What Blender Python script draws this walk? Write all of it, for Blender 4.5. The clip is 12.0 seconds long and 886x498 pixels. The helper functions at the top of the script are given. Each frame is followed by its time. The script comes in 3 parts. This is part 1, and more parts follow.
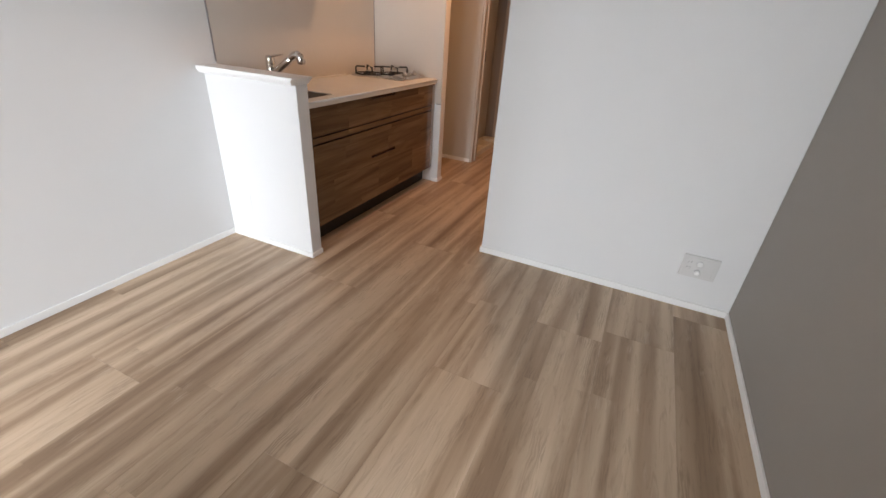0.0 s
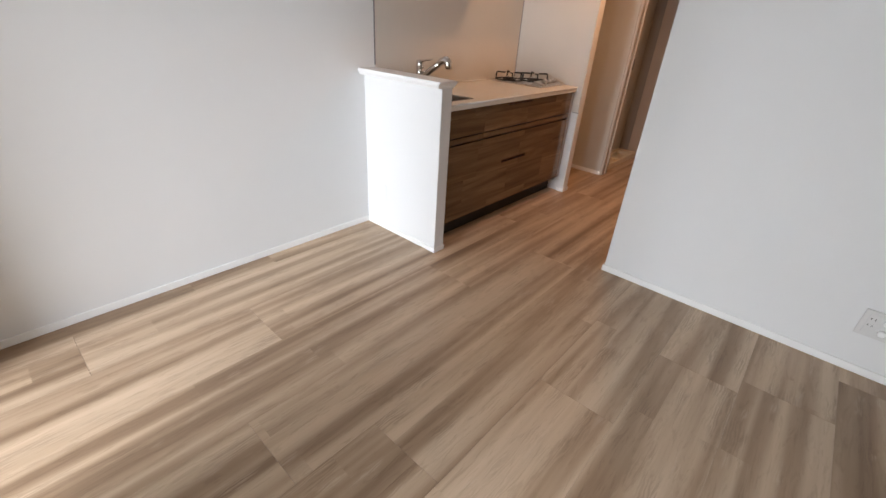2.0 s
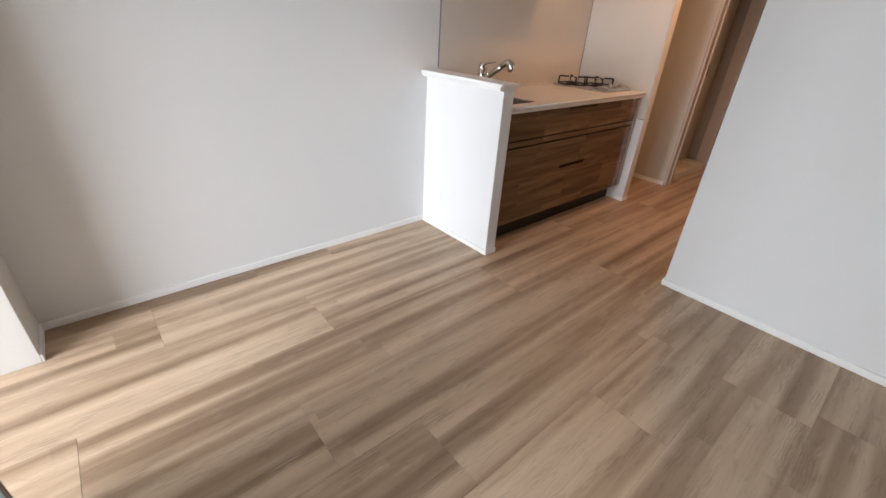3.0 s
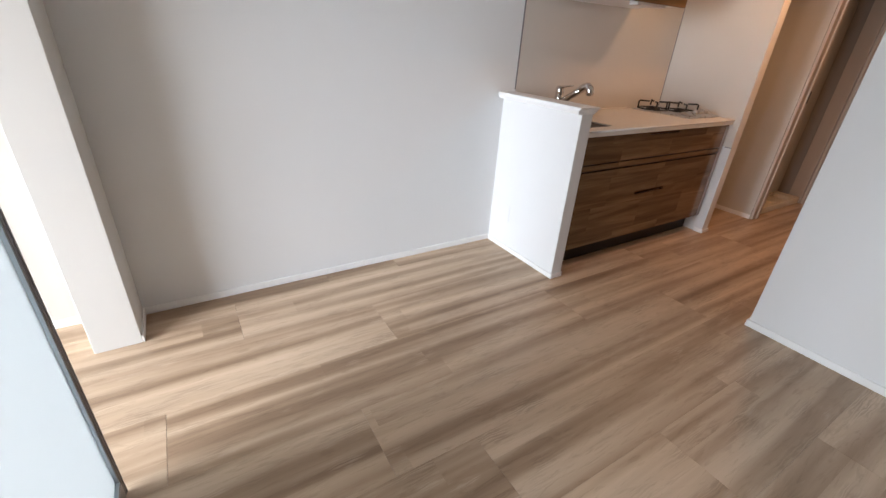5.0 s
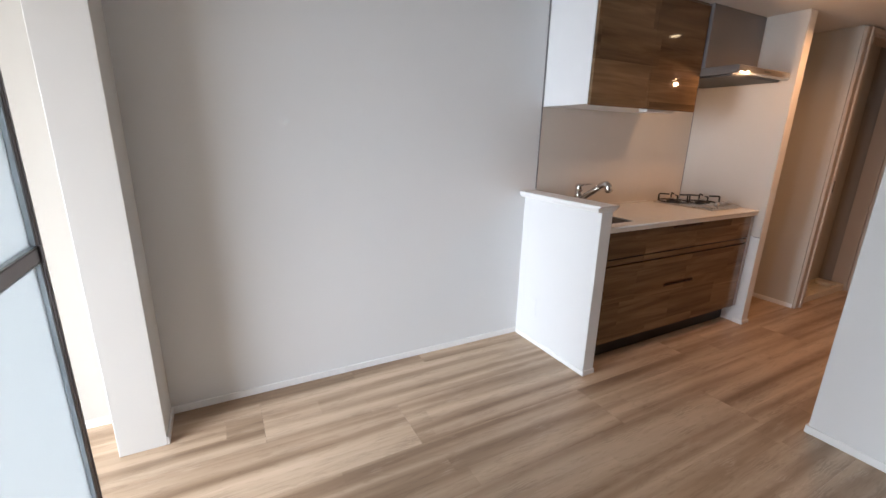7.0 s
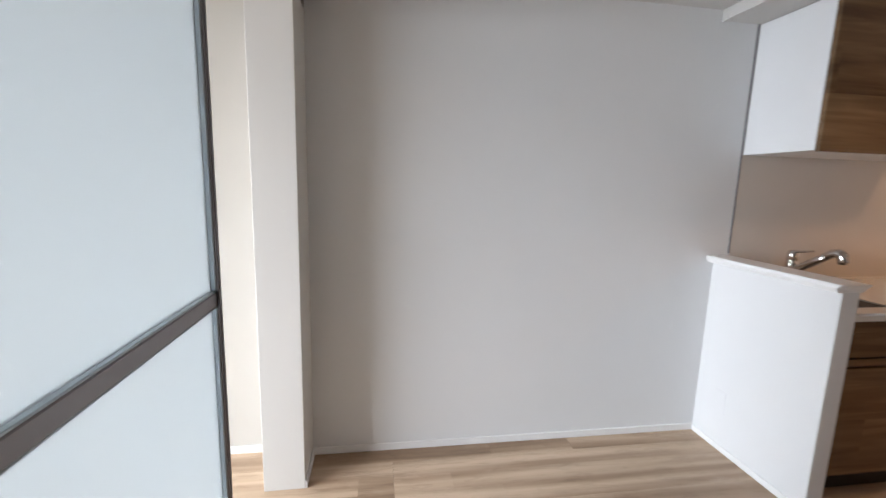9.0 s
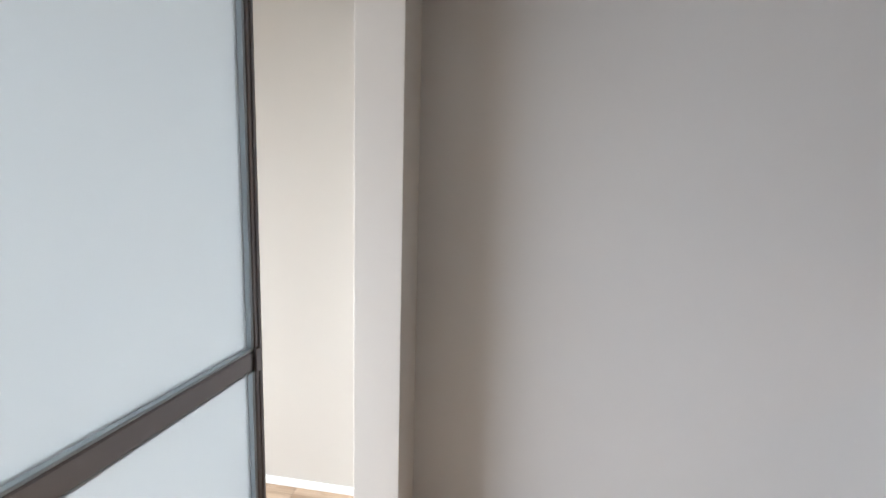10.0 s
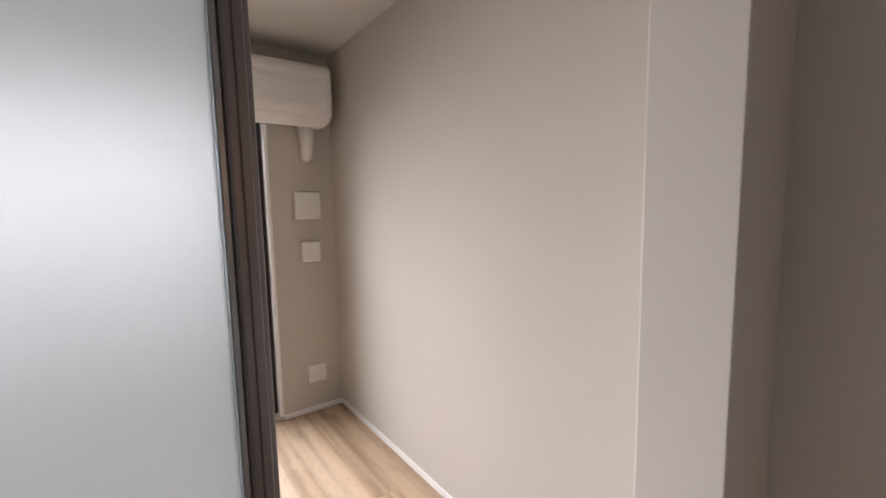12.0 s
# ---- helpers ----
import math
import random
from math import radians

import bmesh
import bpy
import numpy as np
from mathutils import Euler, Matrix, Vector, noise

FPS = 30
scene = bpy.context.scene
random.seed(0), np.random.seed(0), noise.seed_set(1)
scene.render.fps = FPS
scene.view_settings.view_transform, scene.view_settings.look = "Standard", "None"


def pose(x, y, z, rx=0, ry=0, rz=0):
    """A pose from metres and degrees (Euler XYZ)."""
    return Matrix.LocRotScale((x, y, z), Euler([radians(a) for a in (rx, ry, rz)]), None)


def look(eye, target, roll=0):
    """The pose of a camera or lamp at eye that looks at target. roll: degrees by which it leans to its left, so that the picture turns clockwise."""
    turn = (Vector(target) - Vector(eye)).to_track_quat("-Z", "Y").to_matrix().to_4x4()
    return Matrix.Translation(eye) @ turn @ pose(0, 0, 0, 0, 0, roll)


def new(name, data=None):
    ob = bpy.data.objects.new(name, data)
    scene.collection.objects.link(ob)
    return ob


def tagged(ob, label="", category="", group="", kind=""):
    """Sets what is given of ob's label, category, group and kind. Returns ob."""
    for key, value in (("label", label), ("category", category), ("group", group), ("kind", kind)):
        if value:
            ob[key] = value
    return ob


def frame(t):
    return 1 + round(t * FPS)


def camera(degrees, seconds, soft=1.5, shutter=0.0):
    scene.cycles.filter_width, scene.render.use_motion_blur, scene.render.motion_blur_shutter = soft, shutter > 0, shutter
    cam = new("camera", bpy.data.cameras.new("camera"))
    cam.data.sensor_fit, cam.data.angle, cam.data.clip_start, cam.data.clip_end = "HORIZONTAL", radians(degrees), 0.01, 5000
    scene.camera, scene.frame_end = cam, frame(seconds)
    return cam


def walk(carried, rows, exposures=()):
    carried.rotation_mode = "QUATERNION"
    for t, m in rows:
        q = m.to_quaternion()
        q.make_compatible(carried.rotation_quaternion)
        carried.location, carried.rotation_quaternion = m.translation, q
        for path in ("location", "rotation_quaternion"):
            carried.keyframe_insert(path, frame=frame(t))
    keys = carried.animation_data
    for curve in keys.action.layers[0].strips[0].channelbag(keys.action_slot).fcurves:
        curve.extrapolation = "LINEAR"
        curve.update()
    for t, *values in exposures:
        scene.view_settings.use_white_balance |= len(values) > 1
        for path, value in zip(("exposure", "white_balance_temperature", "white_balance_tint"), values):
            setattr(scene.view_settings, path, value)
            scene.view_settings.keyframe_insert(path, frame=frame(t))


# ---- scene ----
cam = camera(93.51, 12.0, soft=1.4, shutter=0.3)
PATH = [
    (0.0, pose(2.146, 0.422, 1.242, 61.48, -3.44, 25.65)),
    (0.5, pose(2.138, 0.408, 1.242, 61.43, -3.29, 29.79)),
    (1.0, pose(2.126, 0.400, 1.243, 61.30, -3.24, 34.07)),
    (1.5, pose(2.115, 0.392, 1.243, 61.26, -3.16, 38.30)),
    (2.0, pose(2.103, 0.378, 1.247, 61.08, -3.18, 42.37)),
    (2.5, pose(2.098, 0.366, 1.243, 61.13, -3.12, 46.31)),
    (3.0, pose(2.097, 0.357, 1.235, 61.21, -3.06, 49.85)),
    (5.0, pose(2.084, 0.310, 1.233, 63.33, -3.09, 58.77)),
    (5.5, pose(2.082, 0.305, 1.251, 65.55, -2.97, 59.54)),
    (6.0, pose(2.088, 0.305, 1.272, 69.03, -2.44, 59.81)),
    (6.5, pose(2.094, 0.309, 1.301, 72.81, -1.94, 60.03)),
    (8.5, pose(2.056, 0.316, 1.304, 80.70, -1.54, 74.09)),
    (9.0, pose(1.894, 0.306, 1.301, 81.10, -1.60, 81.40)),
    (9.5, pose(1.725, 0.311, 1.310, 81.74, -1.81, 89.10)),
    (10.0, pose(1.548, 0.350, 1.305, 82.87, -1.58, 99.44)),
    (10.5, pose(1.368, 0.354, 1.306, 83.30, -0.66, 110.39)),
    (11.0, pose(1.204, 0.318, 1.331, 83.95, 0.27, 121.52)),
    (11.5, pose(1.103, 0.288, 1.367, 83.81, 0.88, 132.14)),
    (12.0, pose(1.042, 0.269, 1.406, 83.81, 1.14, 143.75)),
]
EXPO = [(0, 0.17, 6450, 11), (5, 0.10, 6250, 11), (6.5, 0.05, 6150, 11), (8.5, -0.02, 6200, 11), (9.5, -0.2, 6250, 11), (10.5, -0.27, 6400, 12), (11.2, -0.53, 6650, 15), (12, -0.90, 6900, 20)]
walk(cam, PATH, EXPO)

# ---- world and lamps ----
world = bpy.data.worlds.new("world")
scene.world = world
world.use_nodes = True
sky = world.node_tree.nodes.new("ShaderNodeTexSky")
sky.sky_type, sky.sun_disc, sky.sun_elevation, sky.sun_rotation = "NISHITA", False, radians(42), radians(200)
world.node_tree.links.new(sky.outputs[0], world.node_tree.nodes["Background"].inputs[0])
world.node_tree.nodes["Background"].inputs[1].default_value = 0.1


def lamp(name, kind, power, colour, m, **settings):
    data = bpy.data.lights.new(name, kind)
    data.energy, data.color = power, colour
    if kind == "AREA":
        data.shape, data.size = settings["shape"], settings["size"]
        data.size_y = settings.get("size_y", data.size)
        data.spread = radians(settings.get("spread", 180))
    ob = new(name, data)
    ob.matrix_world = m
    return ob


# overcast daylight in the opening of the balcony window, set weaker low down to darken wall tops
for z, power, drop in ((0.28, 13, 0.50), (0.76, 21, 0.45), (1.24, 29, 0.42), (1.70, 34, 0.38)):
    lamp("window_daylight", "AREA", power, (0.90, 0.95, 1.0), look((1.40, -2.50, z), (1.30, -1.50, z - drop)), shape="RECTANGLE", size=1.94, size_y=0.53, spread=110)
# the lamps that are switched on: passage ceiling, range hood, and an inferred unseen one next door
WARM = (1.0, 0.46, 0.18)
# the one at y 6.10 is unseen, added to warm the far door casing
for y, power in ((3.60, 5.2), (6.10, 3.5)):
    lamp("downlight_lamp", "AREA", power, WARM, look((1.0, y, 2.088), (1.0, y, 0)), shape="DISK", size=0.07, spread=150)
hood_bulb = lamp("hood_lamp", "POINT", 3.8, (1.0, 0.58, 0.30), pose(0.600, 3.118, 1.672))
hood_bulb.data.shadow_soft_size = 0.012
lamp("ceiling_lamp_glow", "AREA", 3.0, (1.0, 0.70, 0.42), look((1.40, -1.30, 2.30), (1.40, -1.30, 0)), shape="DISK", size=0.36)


# ---- materials ----
class Tree:
    """Short hand for building a node material."""

    def __init__(self, name):
        self.m = bpy.data.materials.new(name)
        self.m.use_nodes = True
        self.t = self.m.node_tree
        self.b = self.t.nodes["Principled BSDF"]

    def n(self, kind, links=(), **props):
        node = self.t.nodes.new("ShaderNode" + kind)
        for key, value in props.items():
            setattr(node, key, value)
        for slot, value in dict(links).items():
            self.put(node.inputs[slot], value)
        return node

    def put(self, slot, value):
        if isinstance(value, bpy.types.NodeSocket):
            self.t.links.new(value, slot)
        else:
            slot.default_value = value

    def set(self, **values):
        for key, value in values.items():
            self.put(self.b.inputs[key.replace("_", " ")], value)
        return self

    def ramp(self, fac, *stops):
        node = self.n("ValToRGB", {0: fac})
        el = node.color_ramp.elements
        while len(el) < len(stops):
            el.new(0.5)
        for e, (p, c) in zip(el, stops):
            e.position, e.color = p, (*c, 1)
        return node.outputs[0]

    def noise(self, vec, scale=1.0, detail=3.0, rough=0.5, distortion=0.0):
        return self.n("TexNoise", {"Vector": vec, "Scale": scale, "Detail": detail, "Roughness": rough, "Distortion": distortion}).outputs[0]

    def scaled(self, vec, s):
        return self.n("VectorMath", {0: vec, 1: s}, operation="MULTIPLY").outputs[0]

    def mix(self, a, b, fac, blend="MIX"):
        node = self.n("Mix", data_type="RGBA", blend_type=blend)
        for i, v in ((0, fac), (6, a), (7, b)):
            self.put(node.inputs[i], v if isinstance(v, (bpy.types.NodeSocket, float, int)) else (*v, 1))
        return node.outputs[2]

    def bump(self, height, strength, distance=0.001):
        self.put(self.b.inputs["Normal"], self.n("Bump", {"Height": height, "Strength": strength, "Distance": distance}).outputs[0])
        return self

    def pos(self):
        return self.n("NewGeometry").outputs["Position"]

    def rnd(self):
        return self.n("ObjectInfo").outputs["Random"]


def wallpaper(name, base):
    t = Tree(name)
    p = t.pos()
    stain = t.noise(p, 0.9, 4, 0.6)
    t.set(Base_Color=t.mix([c * 0.955 for c in base], base, stain), Roughness=0.85)
    weave = t.mix(t.noise(p, 420, 2), t.noise(p, 130, 3), 0.5)
    return t.bump(weave, 0.22, 0.0012).m


def plain(name, base, rough=0.5, metal=0.0, grain=0.03, coat=0.0, bump=0.0):
    t = Tree(name)
    p = t.pos()
    k = t.noise(p, 6.0, 4, 0.6)
    t.set(Base_Color=t.mix([c * (1 - grain) for c in base], [min(c * (1 + grain), 1) for c in base], k), Metallic=metal, Coat_Weight=coat)
    t.set(Roughness=t.n("MapRange", {0: t.noise(p, 35, 4, 0.6), 3: rough * 0.88, 4: rough * 1.12}).outputs[0])
    if bump:
        t.bump(t.noise(p, 220, 3), bump, 0.0006)
    return t.m


def floor_wood():
    t = Tree("floor_wood")
    p, r = t.pos(), t.rnd()
    off = t.n("CombineXYZ", {0: r, 1: r, 2: r}).outputs[0]
    v = t.n("VectorMath", {0: off, 1: (15.1, 29.3, 0.0), 2: p}, operation="MULTIPLY_ADD").outputs[0]
    sep = t.n("SeparateXYZ", {0: p})
    col = t.n("Math", {0: sep.outputs[0], 1: -0.10}, operation="ADD").outputs[0]
    # three printed boards in each sheet, with their own end joints
    strip = t.n("Math", {0: t.n("Math", {0: col, 1: 0.1015}, operation="DIVIDE").outputs[0]}, operation="FLOOR").outputs[0]
    shift = t.n("TexWhiteNoise", {"Vector": t.n("CombineXYZ", {0: strip, 1: r}).outputs[0]}, noise_dimensions="3D").outputs[0]
    along = t.n("Math", {0: t.n("Math", {0: sep.outputs[1], 1: 0.55, 2: shift}, operation="MULTIPLY_ADD").outputs[0]}, operation="FLOOR").outputs[0]
    tone = t.n("TexWhiteNoise", {"Vector": t.n("CombineXYZ", {0: strip, 1: along, 2: r}).outputs[0]}, noise_dimensions="3D").outputs[0]
    shifted = t.n("VectorMath", {0: t.n("CombineXYZ", {0: tone, 1: tone, 2: tone}).outputs[0], 1: (0.03, 0.9, 0.0), 2: v}, operation="MULTIPLY_ADD").outputs[0]
    wander = t.n("VectorMath", {0: t.n("CombineXYZ", {0: tone, 1: tone}).outputs[0], 1: (0.06, 3.1, 0.0), 2: v}, operation="MULTIPLY_ADD").outputs[0]
    wide = t.noise(t.scaled(v, (14.5, 0.40, 1.0)), 1.0, 2, 0.35, 0.30)
    own = t.noise(t.scaled(wander, (9.0, 0.60, 1.0)), 1.0, 3, 0.5, 0.5)
    bands = t.mix(wide, own, 0.30)
    fine = t.noise(t.scaled(shifted, (170.0, 7.0, 1.0)), 1.0, 4, 0.6, 0.6)
    wisps = t.noise(t.scaled(wander, (42.0, 5.5, 1.0)), 1.0, 4, 0.6, 1.6)
    figure = t.n("TexWave", {"Vector": t.scaled(wander, (1.0, 0.16, 1.0)), "Scale": 30.0, "Distortion": 11.0, "Detail": 3.0, "Detail Scale": 1.8}).outputs[1]
    patch = t.n("MapRange", {0: t.noise(t.scaled(wander, (9.0, 2.6, 1.0)), 1.0, 2), 1: 0.52, 2: 0.66, 3: 0.0, 4: 0.42}).outputs[0]
    pale = t.n("MapRange", {0: t.noise(t.scaled(wander, (12.0, 3.4, 1.0)), 1.3, 2), 1: 0.60, 2: 0.72, 3: 0.0, 4: 0.40}).outputs[0]
    base = t.ramp(bands, (0.35, (0.280, 0.188, 0.120)), (0.44, (0.395, 0.279, 0.186)), (0.53, (0.515, 0.383, 0.267)), (0.63, (0.620, 0.479, 0.349)))
    base = t.mix(base, t.ramp(wisps, (0.33, (0.62, 0.58, 0.54)), (0.47, (1.0, 1.0, 1.0))), 0.38, "MULTIPLY")
    base = t.mix(base, (0.20, 0.135, 0.09), t.n("Math", {0: figure, 1: patch}, operation="MULTIPLY").outputs[0])
    base = t.mix(base, (0.66, 0.53, 0.41), t.n("Math", {0: figure, 1: pale}, operation="MULTIPLY").outputs[0])
    base = t.mix(base, t.ramp(fine, (0.3, (0.66, 0.62, 0.58)), (0.62, (1.0, 1.0, 1.0))), 0.13, "MULTIPLY")
    level = t.n("MapRange", {0: tone, 3: 0.95, 4: 1.05}).outputs[0]
    base = t.mix(base, t.n("CombineXYZ", {0: level, 1: level, 2: level}).outputs[0], 1.0, "MULTIPLY")
    t.set(Base_Color=base, Roughness=t.n("MapRange", {0: fine, 3: 0.50, 4: 0.36}).outputs[0], Specular_IOR_Level=0.4)
    return t.bump(fine, 0.10, 0.0006).m


def cabinet_wood():
    t = Tree("cabinet_wood")
    p = t.pos()
    sep = t.n("SeparateXYZ", {0: p})
    row = t.n("Math", {0: t.n("Math", {0: sep.outputs[2], 1: 0.19}, operation="DIVIDE").outputs[0]}, operation="FLOOR").outputs[0]
    s = t.n("TexWhiteNoise", {"W": row}, noise_dimensions="1D").outputs[0]
    col = t.n("Math", {0: t.n("Math", {0: sep.outputs[1], 1: 2.1, 2: s}, operation="MULTIPLY_ADD").outputs[0]}, operation="FLOOR").outputs[0]
    tone = t.n("TexWhiteNoise", {"Vector": t.n("CombineXYZ", {0: row, 1: col}).outputs[0]}, noise_dimensions="3D").outputs[0]
    v = t.n("VectorMath", {0: t.n("CombineXYZ", {0: tone, 1: tone, 2: tone}).outputs[0], 1: (2.0, 9.0, 5.0), 2: p}, operation="MULTIPLY_ADD").outputs[0]
    bands = t.noise(t.scaled(v, (1.0, 1.1, 15.0)), 1.0, 4, 0.55, 0.8)
    fine = t.noise(t.scaled(v, (1.0, 6.0, 330.0)), 1.0, 5, 0.6)
    base = t.ramp(bands, (0.30, (0.098, 0.056, 0.028)), (0.50, (0.160, 0.095, 0.048)), (0.70, (0.245, 0.152, 0.081)))
    base = t.mix(base, t.ramp(fine, (0.3, (0.6, 0.56, 0.5)), (0.65, (1, 1, 1))), 0.26, "MULTIPLY")
    level = t.n("MapRange", {0: tone, 3: 0.80, 4: 1.18}).outputs[0]
    base = t.mix(base, t.n("CombineXYZ", {0: level, 1: level, 2: level}).outputs[0], 1.0, "MULTIPLY")
    return t.set(Base_Color=base, Roughness=0.055, Specular_IOR_Level=0.5).m


def frosted():
    t = Tree("frosted_glass")
    p = t.pos()
    tint = t.mix((0.478, 0.498, 0.503), (0.498, 0.518, 0.523), t.noise(p, 1.2, 3))
    a = t.n("BsdfTranslucent", {0: tint}).outputs[0]
    b = t.n("BsdfRefraction", {0: (0.63, 0.655, 0.662, 1), "Roughness": 0.74, "IOR": 1.2}).outputs[0]
    g = t.n("BsdfGlossy", {0: (1, 1, 1, 1), "Roughness": 0.28}).outputs[0]
    ab = t.n("MixShader", {0: 0.36, 1: a, 2: b}).outputs[0]
    out = t.n("MixShader", {0: 0.04, 1: ab, 2: g}).outputs[0]
    t.put(t.t.nodes["Material Output"].inputs[0], out)
    return t.m


def clear_glass():
    t = Tree("window_glass")
    return t.set(Base_Color=(0.95, 0.98, 0.97, 1), Transmission_Weight=1.0, Roughness=0.0, IOR=1.45).m


def glow(name, colour, strength):
    t = Tree(name)
    return t.set(Base_Color=(0.8, 0.8, 0.8, 1), Emission_Color=(*colour, 1), Emission_Strength=strength).m


WALL = wallpaper("white_wallpaper", (0.785, 0.79, 0.793))
# yellower than WALL, and darkened in colour to offset strong light on the pier
PIER = wallpaper("warm_white_paper_dimmed", (0.66, 0.645, 0.612))
# white paper with weaker light and lamp warmth put into its colour
DIMWALL = wallpaper("wallpaper_dimmed_warm", (0.57, 0.543, 0.490))
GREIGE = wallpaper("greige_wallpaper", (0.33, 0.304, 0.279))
CEIL = wallpaper("ceiling_paper", (0.66, 0.65, 0.63))
TRIM = plain("white_trim", (0.88, 0.88, 0.875), 0.32)
CASING = plain("cream_casing", (0.52, 0.45, 0.38), 0.4)
FLOOR = floor_wood()
SUB = plain("dark_underlay", (0.16, 0.11, 0.08), 0.8)
CABWOOD = cabinet_wood()
COUNTER = plain("stone_counter", (0.76, 0.74, 0.71), 0.22, grain=0.05)
PANEL = plain("kitchen_panel", (0.64, 0.605, 0.56), 0.20, grain=0.015)
MELAMINE = plain("white_melamine", (0.80, 0.81, 0.82), 0.3)
STEEL = plain("brushed_steel", (0.56, 0.55, 0.54), 0.28, 1.0)
CHROME = plain("chrome", (0.72, 0.71, 0.70), 0.08, 1.0)
IRON = plain("black_enamel", (0.012, 0.012, 0.013), 0.45, bump=0.2)
DARK = plain("dark_gap", (0.015, 0.012, 0.010), 0.6)
BRONZE = plain("grey_aluminium", (0.26, 0.245, 0.25), 0.34, 0.85)
BEAD = plain("light_aluminium", (0.42, 0.46, 0.49), 0.3, 0.8)
PLASTIC = plain("white_plastic", (0.80, 0.79, 0.77), 0.38)
PLATE = plain("grey_white_plastic", (0.68, 0.675, 0.665), 0.4)
PANWHITE = plain("ivory_plastic", (0.76, 0.70, 0.58), 0.4)
HOODGREY = plain("grey_hood_paint", (0.19, 0.183, 0.19), 0.35)
FROST = frosted()
GLASS = clear_glass()
LIT = glow("lamp_glow", (1.0, 0.72, 0.42), 14.0)


# ---- shape helpers ----
def box_into(bm, a, b, bevel=0.0, segments=1):
    got = bmesh.ops.create_cube(bm, size=1)["verts"]
    for v in got:
        v.co = [(a[i] + b[i]) / 2 + v.co[i] * (b[i] - a[i]) for i in range(3)]
    if bevel:
        edges = list({e for v in got for e in v.link_edges})
        bmesh.ops.bevel(bm, geom=edges, offset=bevel, segments=segments, affect="EDGES", profile=0.5)
    return bm


def box(a, b, bevel=0.0, segments=1):
    return box_into(bmesh.new(), a, b, bevel, segments)


def tube(points, radius, sides=16, bm=None):
    """A round bar along a line of points, closed at both ends."""
    bm = bm or bmesh.new()
    pts = [Vector(p) for p in points]
    radii = radius if isinstance(radius, (list, tuple)) else [radius] * len(pts)
    rings = []
    for i, p in enumerate(pts):
        d = (pts[min(i + 1, len(pts) - 1)] - pts[max(i - 1, 0)]).normalized()
        u = d.orthogonal().normalized() if not rings else (side - side.project(d)).normalized()
        side = u
        w = d.cross(u)
        rings.append([bm.verts.new(p + (u * math.cos(a) + w * math.sin(a)) * radii[i]) for a in (2 * math.pi * k / sides for k in range(sides))])
    for r0, r1 in zip(rings, rings[1:]):
        for k in range(sides):
            f = bm.faces.new((r0[k], r0[(k + 1) % sides], r1[(k + 1) % sides], r1[k]))
            f.smooth = True
    bm.faces.new(rings[0][::-1])
    bm.faces.new(rings[-1])
    return bm


def prism(profile, axis, lo, hi, bevel=0.0):
    """A closed profile of (u, v) pulled along an axis; u and v are the two other axes in order."""
    bm = bmesh.new()
    i = "xyz".index(axis)

    def place(u, v, w):
        co = [u, v]
        co.insert(i, w)
        return co

    lower = [bm.verts.new(place(u, v, lo)) for u, v in profile]
    upper = [bm.verts.new(place(u, v, hi)) for u, v in profile]
    bm.faces.new(lower)
    bm.faces.new(upper)
    for k in range(len(profile)):
        j = (k + 1) % len(profile)
        bm.faces.new((lower[k], lower[j], upper[j], upper[k]))
    bmesh.ops.recalc_face_normals(bm, faces=bm.faces)
    if bevel:
        bmesh.ops.bevel(bm, geom=list(bm.edges), offset=bevel, segments=1, affect="EDGES")
    return bm


def mesh(name, bm, material):
    bmesh.ops.recalc_face_normals(bm, faces=bm.faces)
    me = bpy.data.meshes.new(name)
    bm.to_mesh(me)
    bm.free()
    me.materials.append(material)
    return me


def thing(name, at, label, category, group=""):
    root = new(name)
    root.location = at
    root.empty_display_size = 0.05
    bpy.context.view_layer.update()
    return tagged(root, label, category, group)


def part(name, bm, material, parent, label=""):
    ob = new(name, mesh(name, bm, material))
    ob.parent = parent
    ob.matrix_parent_inverse = parent.matrix_world.inverted()
    bpy.context.view_layer.update()
    return tagged(ob, label)


def struct(name, bm, material, label=""):
    ob = new(name, mesh(name, bm, material))
    return tagged(ob, label, kind="structure")


# ---- plan ----
XE = 2.785           # accent wall
YP = 2.62            # partition with the outlet
XP = 1.439           # its corner, where the passage begins
YK, XK = 2.022, 0.622
YF = -2.49           # far wall of the next room, with the window
XO = -0.049          # long wall of the next room
HM, HK, HO = 2.146, 2.098, 2.38
PF, PY = 0.231, -0.167

struct("wall_west", box((-0.18, PY, 0), (0, 5.5, 2.2)), WALL, "smooth white papered long wall of the room")
struct("wall_west_2", box((-0.18, YF - 0.13, 0), (XO, PY, 2.45)), DIMWALL, "white papered long wall of the next room")
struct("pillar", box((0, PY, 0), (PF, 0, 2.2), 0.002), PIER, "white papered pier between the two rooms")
struct("wall_east", box((XE, YF - 0.13, 0), (XE + 0.14, 7.0, 2.45)), GREIGE, "greige papered accent wall")
struct("wall_partition", box((XP, YP, 0), (XE, 7.0, 2.2), 0.002), WALL, "white papered partition beside the passage")
struct("wall_passage_end", box((0.5, 7.0, 0), (XE, 7.1, 2.2)), WALL, "plain wall that closes the passage")
# lintel is out of view; underside height set so it shades the wall tops
struct("lintel", box((-0.1, PY, 1.985), (XE, 0.0, 2.45)), WALL, "white lintel over the sliding glass doors")
struct("ceiling", box((-0.18, 0, HM), (XE + 0.1, 1.915, HM + 0.1)), CEIL, "white papered ceiling of the room")
struct("ceiling_2", box((-0.18, 1.915, HK), (XE + 0.1, 7.1, HM + 0.1)), CEIL, "lower white ceiling over kitchen and passage")
